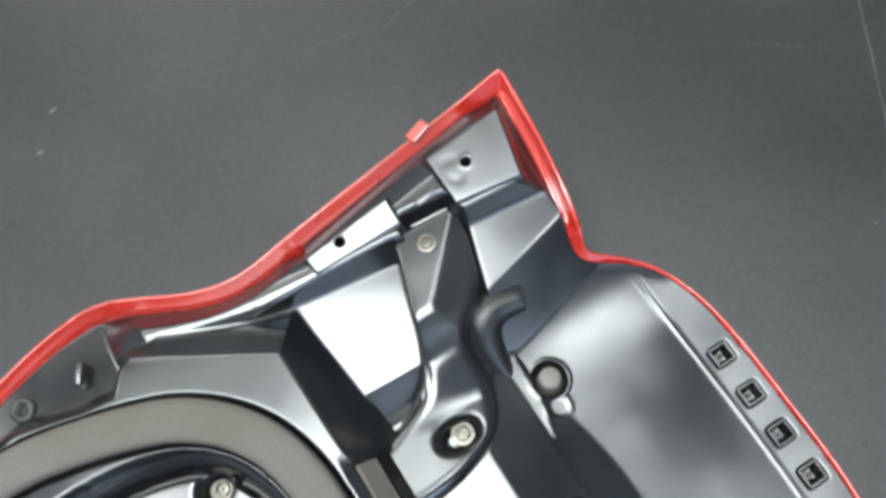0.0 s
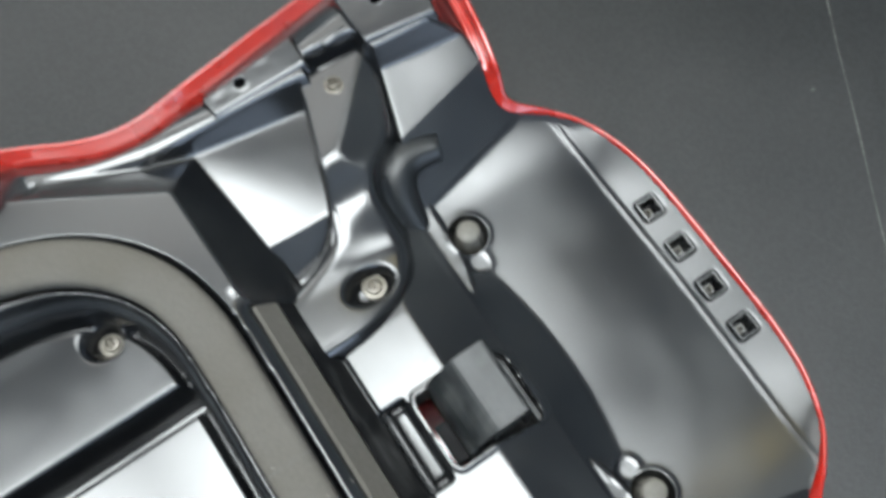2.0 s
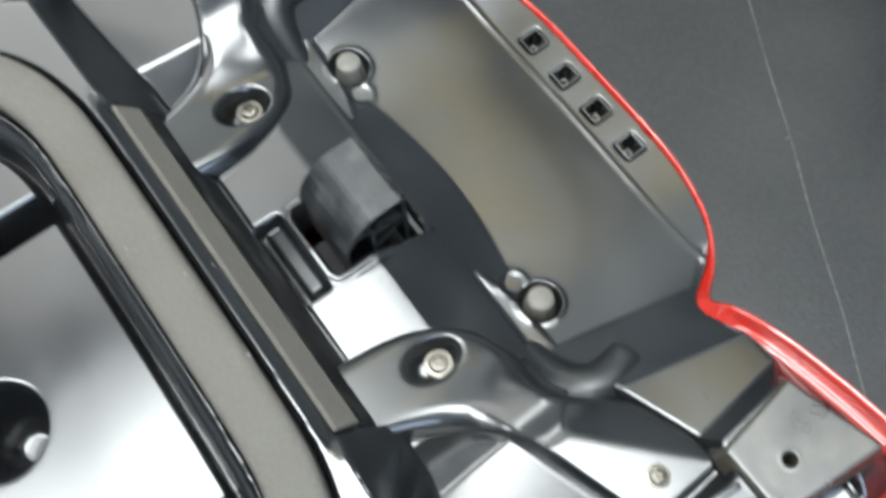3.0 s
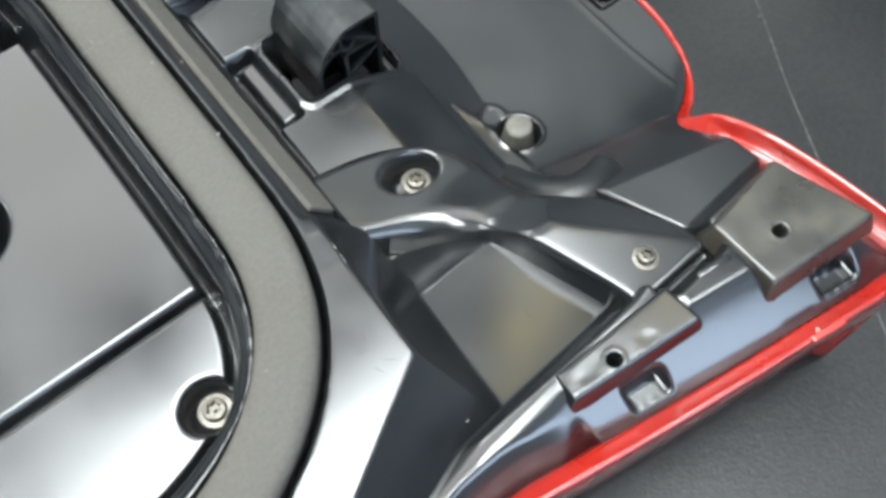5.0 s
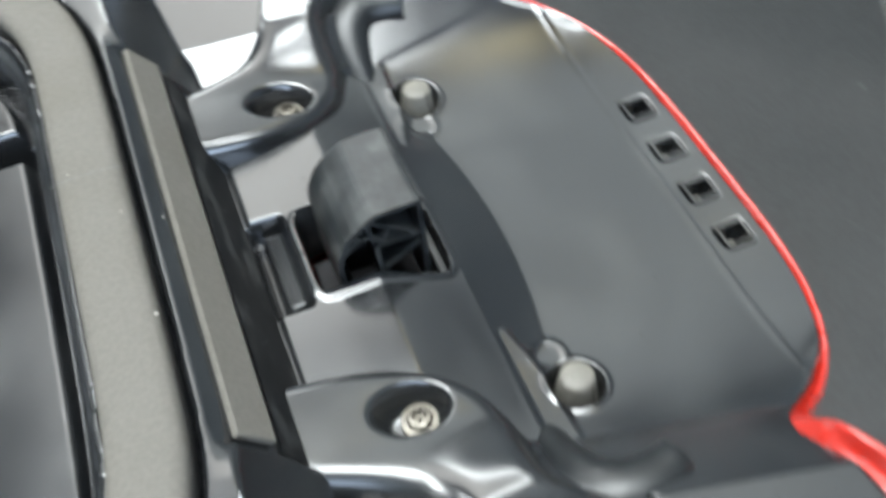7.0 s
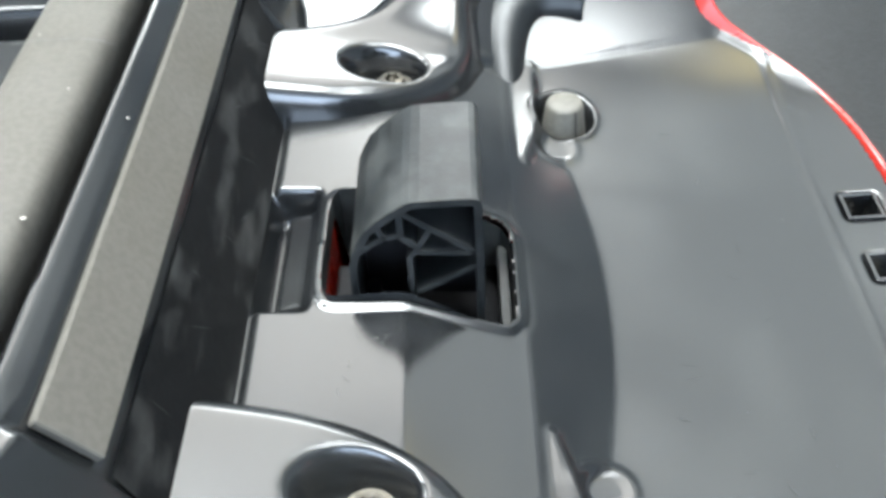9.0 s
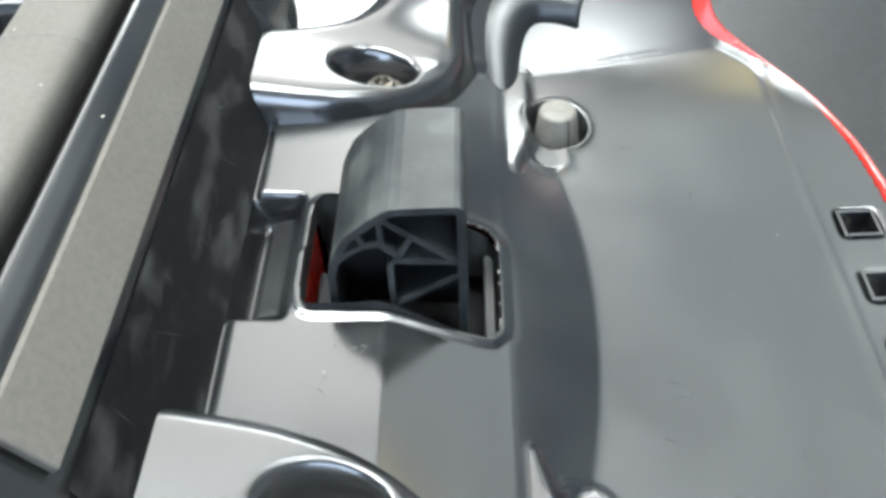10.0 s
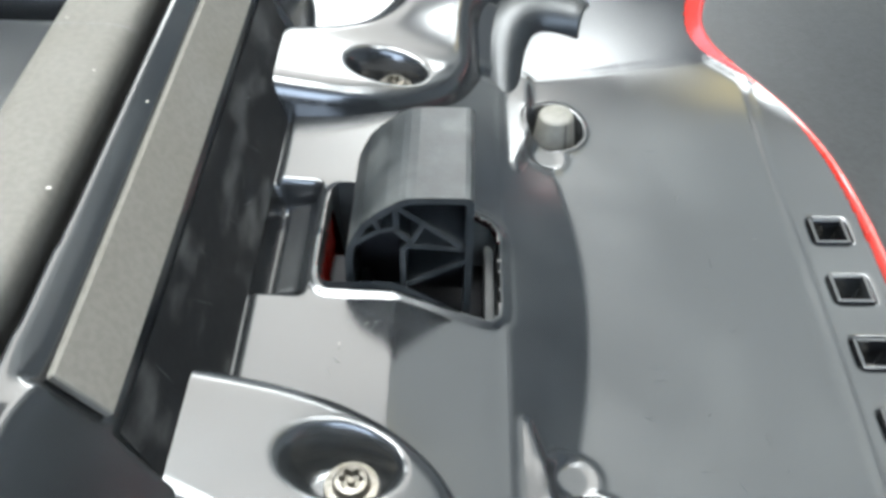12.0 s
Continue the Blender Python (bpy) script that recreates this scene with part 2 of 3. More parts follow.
# unseen hanging lights, set for mirrored highlights and added fill
for lx, ly, half in UNSEEN_LAMPS:
    lamp = tagged(new("unseen_ceiling_light"), "square white hanging ceiling light, switched on, unseen, set for highlights and fill", "ceiling light", "ceiling lights")
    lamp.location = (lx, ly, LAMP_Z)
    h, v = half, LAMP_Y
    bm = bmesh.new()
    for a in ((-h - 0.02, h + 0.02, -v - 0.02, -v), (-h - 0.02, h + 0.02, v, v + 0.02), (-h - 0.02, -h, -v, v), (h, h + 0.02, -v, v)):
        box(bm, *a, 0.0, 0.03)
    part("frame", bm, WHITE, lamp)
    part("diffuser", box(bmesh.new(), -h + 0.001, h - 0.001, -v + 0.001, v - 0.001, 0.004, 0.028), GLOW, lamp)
    # opaque top, added to keep lamp glow off the ceiling
    part("light_shield", box(bmesh.new(), -h - 0.02, h + 0.02, -v - 0.02, v + 0.02, 0.031, 0.036), WHITE, lamp)
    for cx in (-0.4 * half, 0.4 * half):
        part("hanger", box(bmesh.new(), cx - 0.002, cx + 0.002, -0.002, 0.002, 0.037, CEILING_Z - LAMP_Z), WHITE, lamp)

# unseen glowing panels, added to brighten and tint what the plastic mirrors
for lx, ly, hx, hy, glow, label in ((1.26, 1.79, 0.68, 0.73, DIM, "wide dim unseen fill panel, added on the ceiling"), (-0.06, 1.93, 0.63, 1.01, SOFT, "dim unseen fill panel, added on the ceiling"), (2.44, 2.45, 0.46, 0.85, FAINT, "faintly lit unseen fill panel, added on the ceiling"), (1.00, 0.80, 0.17, 0.26, WARM, "dim warm unseen fill panel, added on the ceiling")):
    lamp = tagged(new("unseen_ceiling_light"), label, "ceiling light", "ceiling lights")
    lamp.location = (lx, ly, CEILING_Z)
    bm = bmesh.new()
    for a in ((-hx, hx, -hy, -hy + 0.03), (-hx, hx, hy - 0.03, hy), (-hx, -hx + 0.03, -hy + 0.03, hy - 0.03), (hx - 0.03, hx, -hy + 0.03, hy - 0.03)):
        box(bm, *a, -0.04, -0.001)
    part("frame", bm, WHITE, lamp)
    part("diffuser", box(bmesh.new(), -hx + 0.031, hx - 0.031, -hy + 0.031, hy - 0.031, -0.03, -0.001), glow, lamp)

table = tagged(new("table"), "table covered in grained black leatherette, lightly scuffed", "table")
part("tabletop", box(bmesh.new(), -0.75, 0.75, -0.7, 0.9, TABLE_Z - 0.04, TABLE_Z, 0.006), LEATHER, table)
for lx, ly in ((-0.68, -0.63), (0.68, -0.63), (0.68, 0.83), (-0.68, 0.83)):
    part("leg", box(bmesh.new(), lx - 0.03, lx + 0.03, ly - 0.03, ly + 0.03, FLOOR_Z, TABLE_Z - 0.04, 0.004), MATT, table)
bm = bmesh.new()
for i in range(60):
    ya, yb = -0.3 + i * 0.0095, -0.3 + (i + 1) * 0.0095
    wa = 0.0004 + 0.0003 * noise.noise((ya * 40, 0, 0))
    vs = [bm.verts.new((0.204 + 0.55 * y + 0.0012 * noise.noise((y * 25, 3, 0)) + s * wa, y, TABLE_Z + 0.0006)) for y, s in ((ya, -1), (ya, 1), (yb, 1), (yb, -1))]
    bm.faces.new(vs)
part("crease", bm, SEAM, table, "pale worn crease line")
for cx, cy, size in ((-0.177, 0.369, 0.0022), (-0.158, 0.391, 0.0026), (-0.28, 0.30, 0.0016), (0.24, 0.36, 0.0018), (0.21, 0.05, 0.0012), (0.17, -0.06, 0.0010), (0.33, 0.22, 0.0020)):
    bm = bmesh.new()
    turn = random.random() * 3
    ring = [bm.verts.new((cx + size * (0.5 + 0.6 * random.random()) * math.cos(a + turn) * 1.4, cy + size * (0.3 + 0.4 * random.random()) * math.sin(a + turn), TABLE_Z + 0.0005)) for a in np.linspace(0, 2 * math.pi, 8, endpoint=False)]
    bm.faces.new(ring)
    part("lint", bm, SEAM, table, "pale speck of lint")
for x0, y0, x1, y1, sag, width in ((0.02, 0.305, 0.115, 0.30, 0.022, 0.0005), (-0.02, 0.335, 0.06, 0.315, 0.004, 0.0004), (-0.34, 0.17, -0.22, 0.30, -0.006, 0.0004), (0.26, 0.27, 0.30, 0.16, 0.004, 0.0006),
                                    (0.19, 0.20, 0.28, 0.13, 0.005, 0.0005), (0.14, 0.02, 0.19, -0.10, 0.004, 0.0003), (-0.05, 0.42, 0.10, 0.36, 0.010, 0.0005)):
    bm = bmesh.new()
    last = None
    for k in range(25):
        f = k / 24
        px, py = x0 + (x1 - x0) * f + sag * 0.3 * math.sin(f * 3.1), y0 + (y1 - y0) * f + sag * math.sin(f * math.pi)
        w = width * (0.25 + 0.75 * abs(noise.noise((f * 9, x0 * 70, 0)))) * math.sin(math.pi * min(1, f + 0.02)) + 0.00005
        pair = [bm.verts.new((px, py - w, TABLE_Z + 0.0005)), bm.verts.new((px, py + w, TABLE_Z + 0.0005))]
        if last:
            bm.faces.new((last[0], pair[0], pair[1], last[1]))
        last = pair
    part("scratch", bm, SCUFF, table, "faint pale scratch")

# ---------------------------------------------------------------- tail light
light = tagged(new("tail_light"), "removed car tail light, red lens edge, black moulded back", "tail light")

# edge of the red lens, half of it, millimetres
HALF = [(90, 0, 31), (90, 28, 31), (89, 48, 31), (86, 65, 32), (78.5, 84, 34), (66, 98, 38), (53, 106, 45), (49, 109.5, 52), (50.3, 114, 60), (52.6, 123, 65), (55.4, 137, 69), (58.8, 156, 70), (61, 172, 70.5),
        (62.8, 190, 71), (64.0, 199, 71), (64.0, 206, 71), (57, 205.2, 71), (30, 201, 71), (2, 197.5, 71), (-25, 194, 72), (-50, 190.5, 73), (-75, 186.5, 74), (-99, 182.5, 75), (-120, 187, 76),
        (-145, 201, 77), (-163, 209, 77), (-185, 208, 76), (-210, 203, 75), (-250, 190, 74), (-285, 150, 74), (-295, 80, 74), (-295, 0, 74)]
RIM = resample(chaikin(HALF + [(p[0], -p[1], p[2]) for p in reversed(HALF[1:-1])], 3) / 1000, 0.003)
OUTLINE = [(float(p[0]) * 1000, float(p[1]) * 1000) for p in RIM[::2]]


def rim_profile(i, q):
    wide = min(1.0, max(0.0, (abs(q[1]) - 0.082) / 0.036))
    s = 0.001
    w = 3.0 + 5.5 * wide
    d = 5.0 + 4.0 * wide
    drop = (q[2] - TABLE_Z) * 1000
    near = 0.004 + 0.6 * math.hypot(q[0] - 0.0632, abs(q[1]) - 0.2055)
    line = [(9 * s, -0.97 * drop * s), (3 * s, -0.6 * drop * s), (0.5 * s, -0.2 * drop * s), (0, -1.5 * s), (0.4 * s, -0.4 * s), (1.2 * s, 0.2 * s), (1.9 * s, -0.3 * s), (2.3 * s, -1.2 * s),
            (2.3 * s + (w - 2.3) * 0.45 * s, -d * 0.34 * s), (2.3 * s + (w - 2.3) * 0.75 * s, -d * 0.62 * s), (w * s, -d * 1.15 * s), ((w + 1.0) * s, -(d + 9) * s), (w * s + 4.0 * s, -0.6 * drop * s), (w * s + 17 * s, -0.94 * drop * s)]
    # the end edge beside the corner pad has a groove between its outer ridge and an inner lip
    part_way = min(1.0, max(0.0, (abs(q[1]) - 0.113) / 0.012)) * min(1.0, max(0.0, (0.204 - abs(q[1])) / 0.012)) * (q[0] > 0.045)
    lip = line[:6] + [(2.5 * s, -0.8 * s), (3.0 * s, -4.0 * s), (3.6 * s, -7.0 * s), (5.0 * s, -7.4 * s), (5.6 * s, -5.4 * s), (7.4 * s, -6.4 * s), (8.2 * s, -13 * s), line[-1]]
    line = [(a + (c - a) * part_way, b + (e - b) * part_way) for (a, b), (c, e) in zip(line, lip)]
    return [(min(a, near), b) for a, b in line]


sweep("lens_rim", RIM, rim_profile, RED, light, "glossy red plastic lens edge")

# face of the lens, seen through the opening beside the block
part("lens_face", box(bmesh.new(), -0.24, 0.05, -0.13, 0.13, TABLE_Z + 0.001, TABLE_Z + 0.008, 0.002), RED, light, "red inside of the lens")
part("lens_rib", box(bmesh.new(), -0.0630, -0.0617, -0.0075, 0.0140, -0.02, 0.0490, 0.0004), RED, light, "thin upright red rib")


def tab(x, y, z, turn, sx, sy, sz, bevel=0.25, segments=2):
    bm = bmesh.new()
    box(bm, -sx / 2, sx / 2, -sy / 2, sy / 2, -sz / 2, sz / 2, min(sx, sy, sz) * bevel, segments)
    bmesh.ops.transform(bm, matrix=pose(x, y, z, 0, 0, turn), verts=bm.verts)
    return bm


for s in (1, -1):
    part("edge_tab", tab(0.0110, 0.1980, 0.0722, 18, 0.012, 0.0060, 0.0036) if s > 0 else tab(0.0135, -0.1985, 0.0706, -8, 0.013, 0.0026, 0.0030), RED, light, "small red clip tab")

# outline of the plateau that carries the seal, of the well inside it, and of the opening
PLATEAU = [(-94.0, -5), (-94.0, 62), (-96.7, 132), (-154, 167.2), (-160, 164), (-167, 155), (-182, 156.5), (-215, 166), (-262, 160), (-288, 100), (-288, -5)]
WELL = [(-122.5, 66), (-126, 88), (-135, 106), (-150, 119), (-175, 127), (-200, 129), (-235, 129), (-262, 112), (-268, 80)]
WELL = [(float(p[0]), float(p[1])) for p in chaikin([(x, y, 0) for x, y in mirrored(WELL)], 3)]
OPENING = [(-61.5, -17.5), (-43, -17), (-19.0, -19.0), (-19.0, 14.5), (-43, 17), (-61.5, 17.5)]
OPENING = [(float(p[0]), float(p[1])) for p in chaikin([(x, y, 0) for x, y in OPENING], 2, 0.1)]
SEAL_HALF = [(-111.8, 0), (-111.8, 64), (-114, 84), (-120, 102), (-132, 118.5), (-149, 131.5), (-168, 139), (-190, 145.5), (-218, 151), (-255, 146), (-276, 120), (-282, 70), (-282, 0)]
seal_line = [(x, y, 97.0) for x, y in SEAL_HALF]
SEAL = resample(chaikin(seal_line + [(p[0], -p[1], p[2]) for p in reversed(seal_line[1:-1])], 3) / 1000, 0.004)
SEAL_PLAN = [(float(p[0]) * 1000, float(p[1]) * 1000) for p in SEAL[::2]]


def ramp(v, low, high):
    return np.clip((v - low) / (high - low), 0, 1)


def housing_height(x, y):
    """Height in millimetres of the black moulding."""
    yy = np.abs(y)
    inside = -poly_distance(x, y, OUTLINE)
    # wing: a shallow bowl, with a strip along its outer edge
    bowl = 33.8 - 0.085 * x + 8.7 * (yy / 90.0) ** 3.5
    crease = 67.3 - 0.00045 * yy ** 2
    wing = np.where(x > crease, bowl + 0.115 * (x - crease), bowl) + 0.42 * np.exp(-((x - crease) / 0.8) ** 2)
    curl = np.clip(yy - 76, 0, 20) / 20
    wing = wing + curl * 0.25 * np.clip(7 - inside, 0, 7)
    arc = 4.5 - 0.0025 * yy ** 2
    sector = wing + 0.43 * np.clip(arc - x, 0, 40)
    edge18 = 33.8 + 1.26 + 8.7 * (yy / 90.0) ** 3.5 + 0.43 * np.clip(arc + 18, 0, 40)
    fold = yy - (104.5 + 0.19 * (x + 55))
    floor_in = 54.4 - np.where(y < 0, 0.06, 0.006) * (np.clip(yy, 0, 50) - 19) - 0.05 * (x + 58) * ramp(-yy, -86, -60) - 0.06 * np.clip(yy - 50, 0, 36) + 0.62 * np.clip(yy - 86.5, 0, 40)
    floor_in = np.where(yy > 84, np.minimum(floor_in, 62.3 + (0.10 - 0.0022 * (x + 55)) * fold), floor_in)
    t = ramp(-x, 18, 43.3)
    z = np.where(x > -18, sector, edge18 * (1 - t) + (53.7 - np.where(y < 0, 0.06, 0.006) * (yy - 19)) * t)
    z = np.where(x < -43.3, floor_in, z)
    # slope from the wing up to the corner plate
    d = yy - (88.4 + 0.238 * x)
    outer = np.minimum(42.5 + 0.70 * d, 61.4 + 0.22 * (d - 27))
    blend = ramp(-x, 12, 30)
    far = outer * (1 - blend) + floor_in * blend
    far = far - np.where(x > -23, np.clip(3.0 * (-3.5 + 0.31 * (yy - 115) - x), 0, 16) * ramp(yy, 104, 116), 0)
    z = np.where((d > 0) & (x > -60) & (yy > 80), far, z)
    # riser to the rail with the screw pads
    line = yy - (149.5 - 0.115 * (x + 32))
    crown = 161.5 + 0.12 * np.clip(-68 - x, 0, 28) + 0.245 * np.clip(-96 - x, 0, 70)
    rail = np.where(x > 4.5, 80.6, np.where(x < -20, 82.0, 83.0)) + 0.10 * np.clip(-100 - x, 0, 50) - 0.055 * np.where(x < -66, yy - crown, 0) ** 2
    rail = rail - 12 * ramp(160.8 - 0.1 * x - yy, 0, 2.5) * ramp(line, 2.5, 5) * ramp(x, -20.5, -18.5) * ramp(-x, -4.5, -2.5)
    fall = ramp(-x, 146, 166)
    rail = rail * (1 - fall) + (75 - 0.15 * (yy - 165)) * fall
    z = np.where(line > 0, np.minimum(z + 2.8 * line, rail), z)
    # plateau with its wall and bank
    pd = poly_distance(x, yy, PLATEAU)
    e1 = x + 94.0 + 0.038 * np.clip(yy - 62, 0, 80)
    e2 = 0.523 * (x + 96.7) + 0.852 * (yy - 132.0)
    wall = np.where(e1 < 8.6, 92.5 - 1.42 * e1, 80.3 - 3.3 * (e1 - 8.6))
    wall = np.where(yy > 75, 97 - 1.95 * e1, wall)
    ridge = 97 - 4.0 * ramp(e1, -4.5, 0) * ramp(-yy, -84, -70)
    left = np.minimum(np.minimum(ridge, wall), 97 - 1.02 * e2)
    left = left + np.where(y < 0, 0.05, 0.0) * np.clip(yy - 95, 0, 45)
    round_off = ramp(-x, 142, 160)
    left = left * (1 - round_off) + np.where(x < -140, 97 - 2.2 * np.maximum(pd, 0), left) * round_off
    base = np.where(yy < 18.8, -73.3, -76.2) - 0.02 * np.clip(yy - 90, 0, 80)
    z = np.where(x < base, np.maximum(left, np.where(yy < 76, 44, z)), z)
    # holes under the screw pads
    for hx, hy in ((19.8, 167), (-49.5, 166.2)):
        z = np.where(np.hypot(x - hx, yy - hy) < 4.5, 60, z)
    # everything drops to the lens edge
    away = inside - 7.0
    soft = 67.5 - 6 * ramp(x, 35, 50) + 1.05 * np.minimum(away, 34) - 0.014 * np.clip(away, 0, 34) ** 2
    steep = 67.5 + 2.5 * ramp(-x, 90, 130) + (0.92 + 0.45 * ramp(x, -160, -148)) * away
    cap = soft + (steep - soft) * ramp(-x, 62, 84)
    z = np.where((yy > 112) | (x < -100), np.minimum(z, cap), z)
    # groove round the seal, well inside it
    ring = poly_distance(x, y, SEAL_PLAN)
    z = np.where((ring < 11.4) & (ring > -9.6), np.minimum(z, 91.5), z)
    well = poly_distance(x, y, WELL)
    level = 78.8 + 0.018 * y
    panel = np.where(well > -9.2, np.maximum(np.minimum(91.5 - 0.14 * well ** 2, 88 + 6.5 * (well + 5.2)), level - 9), np.minimum(level, level - 9 + 9 * (-9.2 - well)))
    z = np.where(well < 0, panel, z)
    groove = np.where(y > 0, np.abs(y - 61) - 7.0, np.abs(y + 69) - 1.7)
    z = np.where((groove < 0) & (well < -9.2), np.maximum(level + 5 * groove, np.where(y > 0, level - 24, level - 8)), z)
    hub = np.hypot(x + 186, y + 3) - 17
    z = np.where((hub < 0) & (well < -8), np.maximum(level + 3 * hub, 46), z)
    cup = np.hypot((x + 151.5) / 1.1, yy - 101.3) - 8.5
    z = np.where(cup < 0, np.maximum(level + 2.5 * cup, 69), z)
    cup = np.hypot((x + 50.5) / 12.5, (yy - 64.5) / 10.5) - 1
    z = np.where(cup < 0, 46, z)
    # lip of the opening, and the slot with its bar beside it
    hole = poly_distance(x, y, OPENING)
    z = np.where((hole > -1) & (hole < 4), z + 0.85 * np.exp(-((hole - 0.9) / 1.1) ** 6) - 0.4 * np.exp(-((hole - 2.5) / 0.45) ** 2), z)
    slot = np.maximum(np.abs(x + 69.3) - 4.0, yy - 18.8)
    z = np.where(slot < 0, np.where(yy < 16.5, 50.6 + 0.22 * (x + 69), 46.0), z)
    # round wells of the rubber stops, the blind pockets and the ribs beside them
    r = np.hypot(x, yy - 67.5)
    shelf = poly_distance(x, yy, [(-14.8, 90), (-7.0, 90), (-8.0, 60), (-10.0, 51), (-12.6, 42.5), (-14.4, 44)])
    ledge = 33.8 - 0.085 * x + 8.7 * (yy / 90.0) ** 3.5 + 0.43 * np.clip(arc + 13.5, 0, 40) + 0.7
    z = np.where(shelf < 0, np.maximum(z, ledge), z)
    disc = np.hypot(x + 3.5, yy - 54.5)
    key = np.minimum(r - 7.9, disc - 4.8)
    z = np.where(disc < 4.8, wing + 0.2, z)
    z = np.where((key < 4) & (key > -1), z + np.where(r - 7.9 < disc - 4.8, 1.5, 0.8) * np.exp(-((key - 1.0) / 0.95) ** 2), z)
    z = np.where(r < 7.9, 27.5, z)
    # four small square windows
    for c in (-33.5, -11.2, 11.2, 33.5):
        q = np.maximum(np.abs(x - 77.3), np.abs(y - c))
        z = np.where(q < 4.3, z - 10.0, z)
    # clip windows beside the pads
    for cx, cy, half in ((-44.2, 177.8, 6.8), (28.5, 187.0, 7.5)):
        q = np.maximum(np.abs(x - cx) - half, np.abs(yy - cy - 0.13 * (x - cx)) - 3.5)
        z = np.where((q < 0) & (y < 0), np.minimum(z, 69.3), z)
    keep = (inside > 2.8 + 3.4 * ramp(yy, 84, 118)) & (hole > 0)
    return z, keep


relief("housing", -294, 90, -210, 210, 0.5, housing_height, BLACK, light, "black moulded plastic back of the lamp", 0.72)

# raised square frames round the four small windows
for c in (-33.5, -11.2, 11.2, 33.5):
    bm = bmesh.new()
    for x0, x1, y0, y1 in ((-4.9, -4.0, -4.9, 4.9), (4.0, 4.9, -4.9, 4.9), (-4.0, 4.0, -4.9, -4.0), (-4.0, 4.0, 4.0, 4.9)):
        box(bm, x0 / 1000, x1 / 1000, y0 / 1000, y1 / 1000, -0.0040, 0.00045, 0.0002)
    z = housing_height(np.array([[77.3 - 5.3], [77.3 + 5.3]]), np.array([[c - 6.0], [c - 6.0]]))[0].ravel()
    bmesh.ops.transform(bm, matrix=pose(0.0773, c / 1000, (z[0] + z[1]) / 2000, 0, -math.degrees(math.atan2(z[1] - z[0], 10.6)), 0), verts=bm.verts)
    part("window_frame", bm, BLACK, light)

# walls of the opening, and a black sheet painting the dark space under it
bm = bmesh.new()
top = [bm.verts.new((x / 1000, y / 1000, 0.0565 if x < -43 else 0.0565 + 0.56 * (-43 - x) / 1000)) for x, y in OPENING]
low = [bm.verts.new((x / 1000, y / 1000, 0.050 if x < -60 else 0.030)) for x, y in OPENING]
for a in range(len(top)):
    b = (a + 1) % len(top)
    bm.faces.new((top[a], top[b], low[b], low[a]))
part("opening_wall", bm, MATT, light)
part("inner_ledge", box(bmesh.new(), -0.0222, -0.0196, -0.0185, 0.0140, 0.030, 0.0385, 0.0004), MATT, light)
part("shade_sheet", box(bmesh.new(), -0.052, -0.010, -0.03, 0.03, 0.020, 0.024, 0.001), DARK, light, "black sheet for the shade inside the lamp")

# two cast arms
ARM = [(-29.5, 154), (-31.2, 158), (-29, 158.2), (0, 156.6), (2.8, 156.0), (4.6, 152), (3.4, 140), (-1.0, 128), (-6.5, 117.5), (-17, 110), (-22.5, 104), (-25.5, 96), (-25, 84), (-25, 75), (-30, 63), (-42, 53.5), (-58, 48), (-78, 46.5), (-90, 46.5), (-93, 47), (-94, 50), (-94, 76), (-93, 78.5), (-88, 79), (-72, 85), (-58, 92.5), (-45, 107), (-38, 128)]
ARM = [(float(p[0]), float(p[1])) for p in chaikin([(x, y, 0) for x, y in ARM], 2)]


def arm_height(sign):
    def height(x, y):
        yy = y * sign
        d = poly_distance(x, yy, ARM)
        bend = ramp(-yy, -104, -72)
        lobe = 66.5 - 0.20 * np.clip(x + 84, 0, 56) * bend * bend * (3 - 2 * bend)
        rise = ramp(yy, 99, 120)
        rise = rise * rise * (3 - 2 * rise)
        top = lobe * (1 - rise) + 76.0 * rise
        # flank beside the flat end plate
        flank = 76.0 - 0.55 * np.maximum((x + 28) * 0.72 - (yy - 121) * 0.695, 0)
        reach = ramp(yy, 98, 116)
        top = np.minimum(top, flank * reach + top * (1 - reach))
        turn = ramp(yy, 108, 130)
        r = 6.5 - 3.2 * ramp(yy, 96, 108) - 1.4 * turn + 5.0 * np.exp(-((yy - 89) / 10) ** 2) * ramp(-x, 30, 40)
        e = np.minimum(d, 0)
        z = top - np.where(d > -r, r - np.sqrt(np.maximum(r * r - (r + e) ** 2, 0)), 0)
        broad = ramp(x, -34, -26) * ramp(yy, 70, 80) * ramp(-yy, -134, -122)
        z = np.where(d > 0, top - r - (9 - 6.6 * broad) * d, z)
        hollow = np.hypot((x + 50.5) / 11.2, (yy - 66.0) / 7.4) - 1
        z = np.where(hollow < 0, np.maximum(top + 40 * hollow, 49.5), z)
        return z, d < 2.4 + 12 * broad
    return height


for s in (1, -1):
    y0, y1 = (43, 161) if s > 0 else (-161, -43)
    relief("arm", -97, 10, y0, y1, 0.5, arm_height(s), BLACK, light, "glossy black bracket arm with a screw well", 1.1)


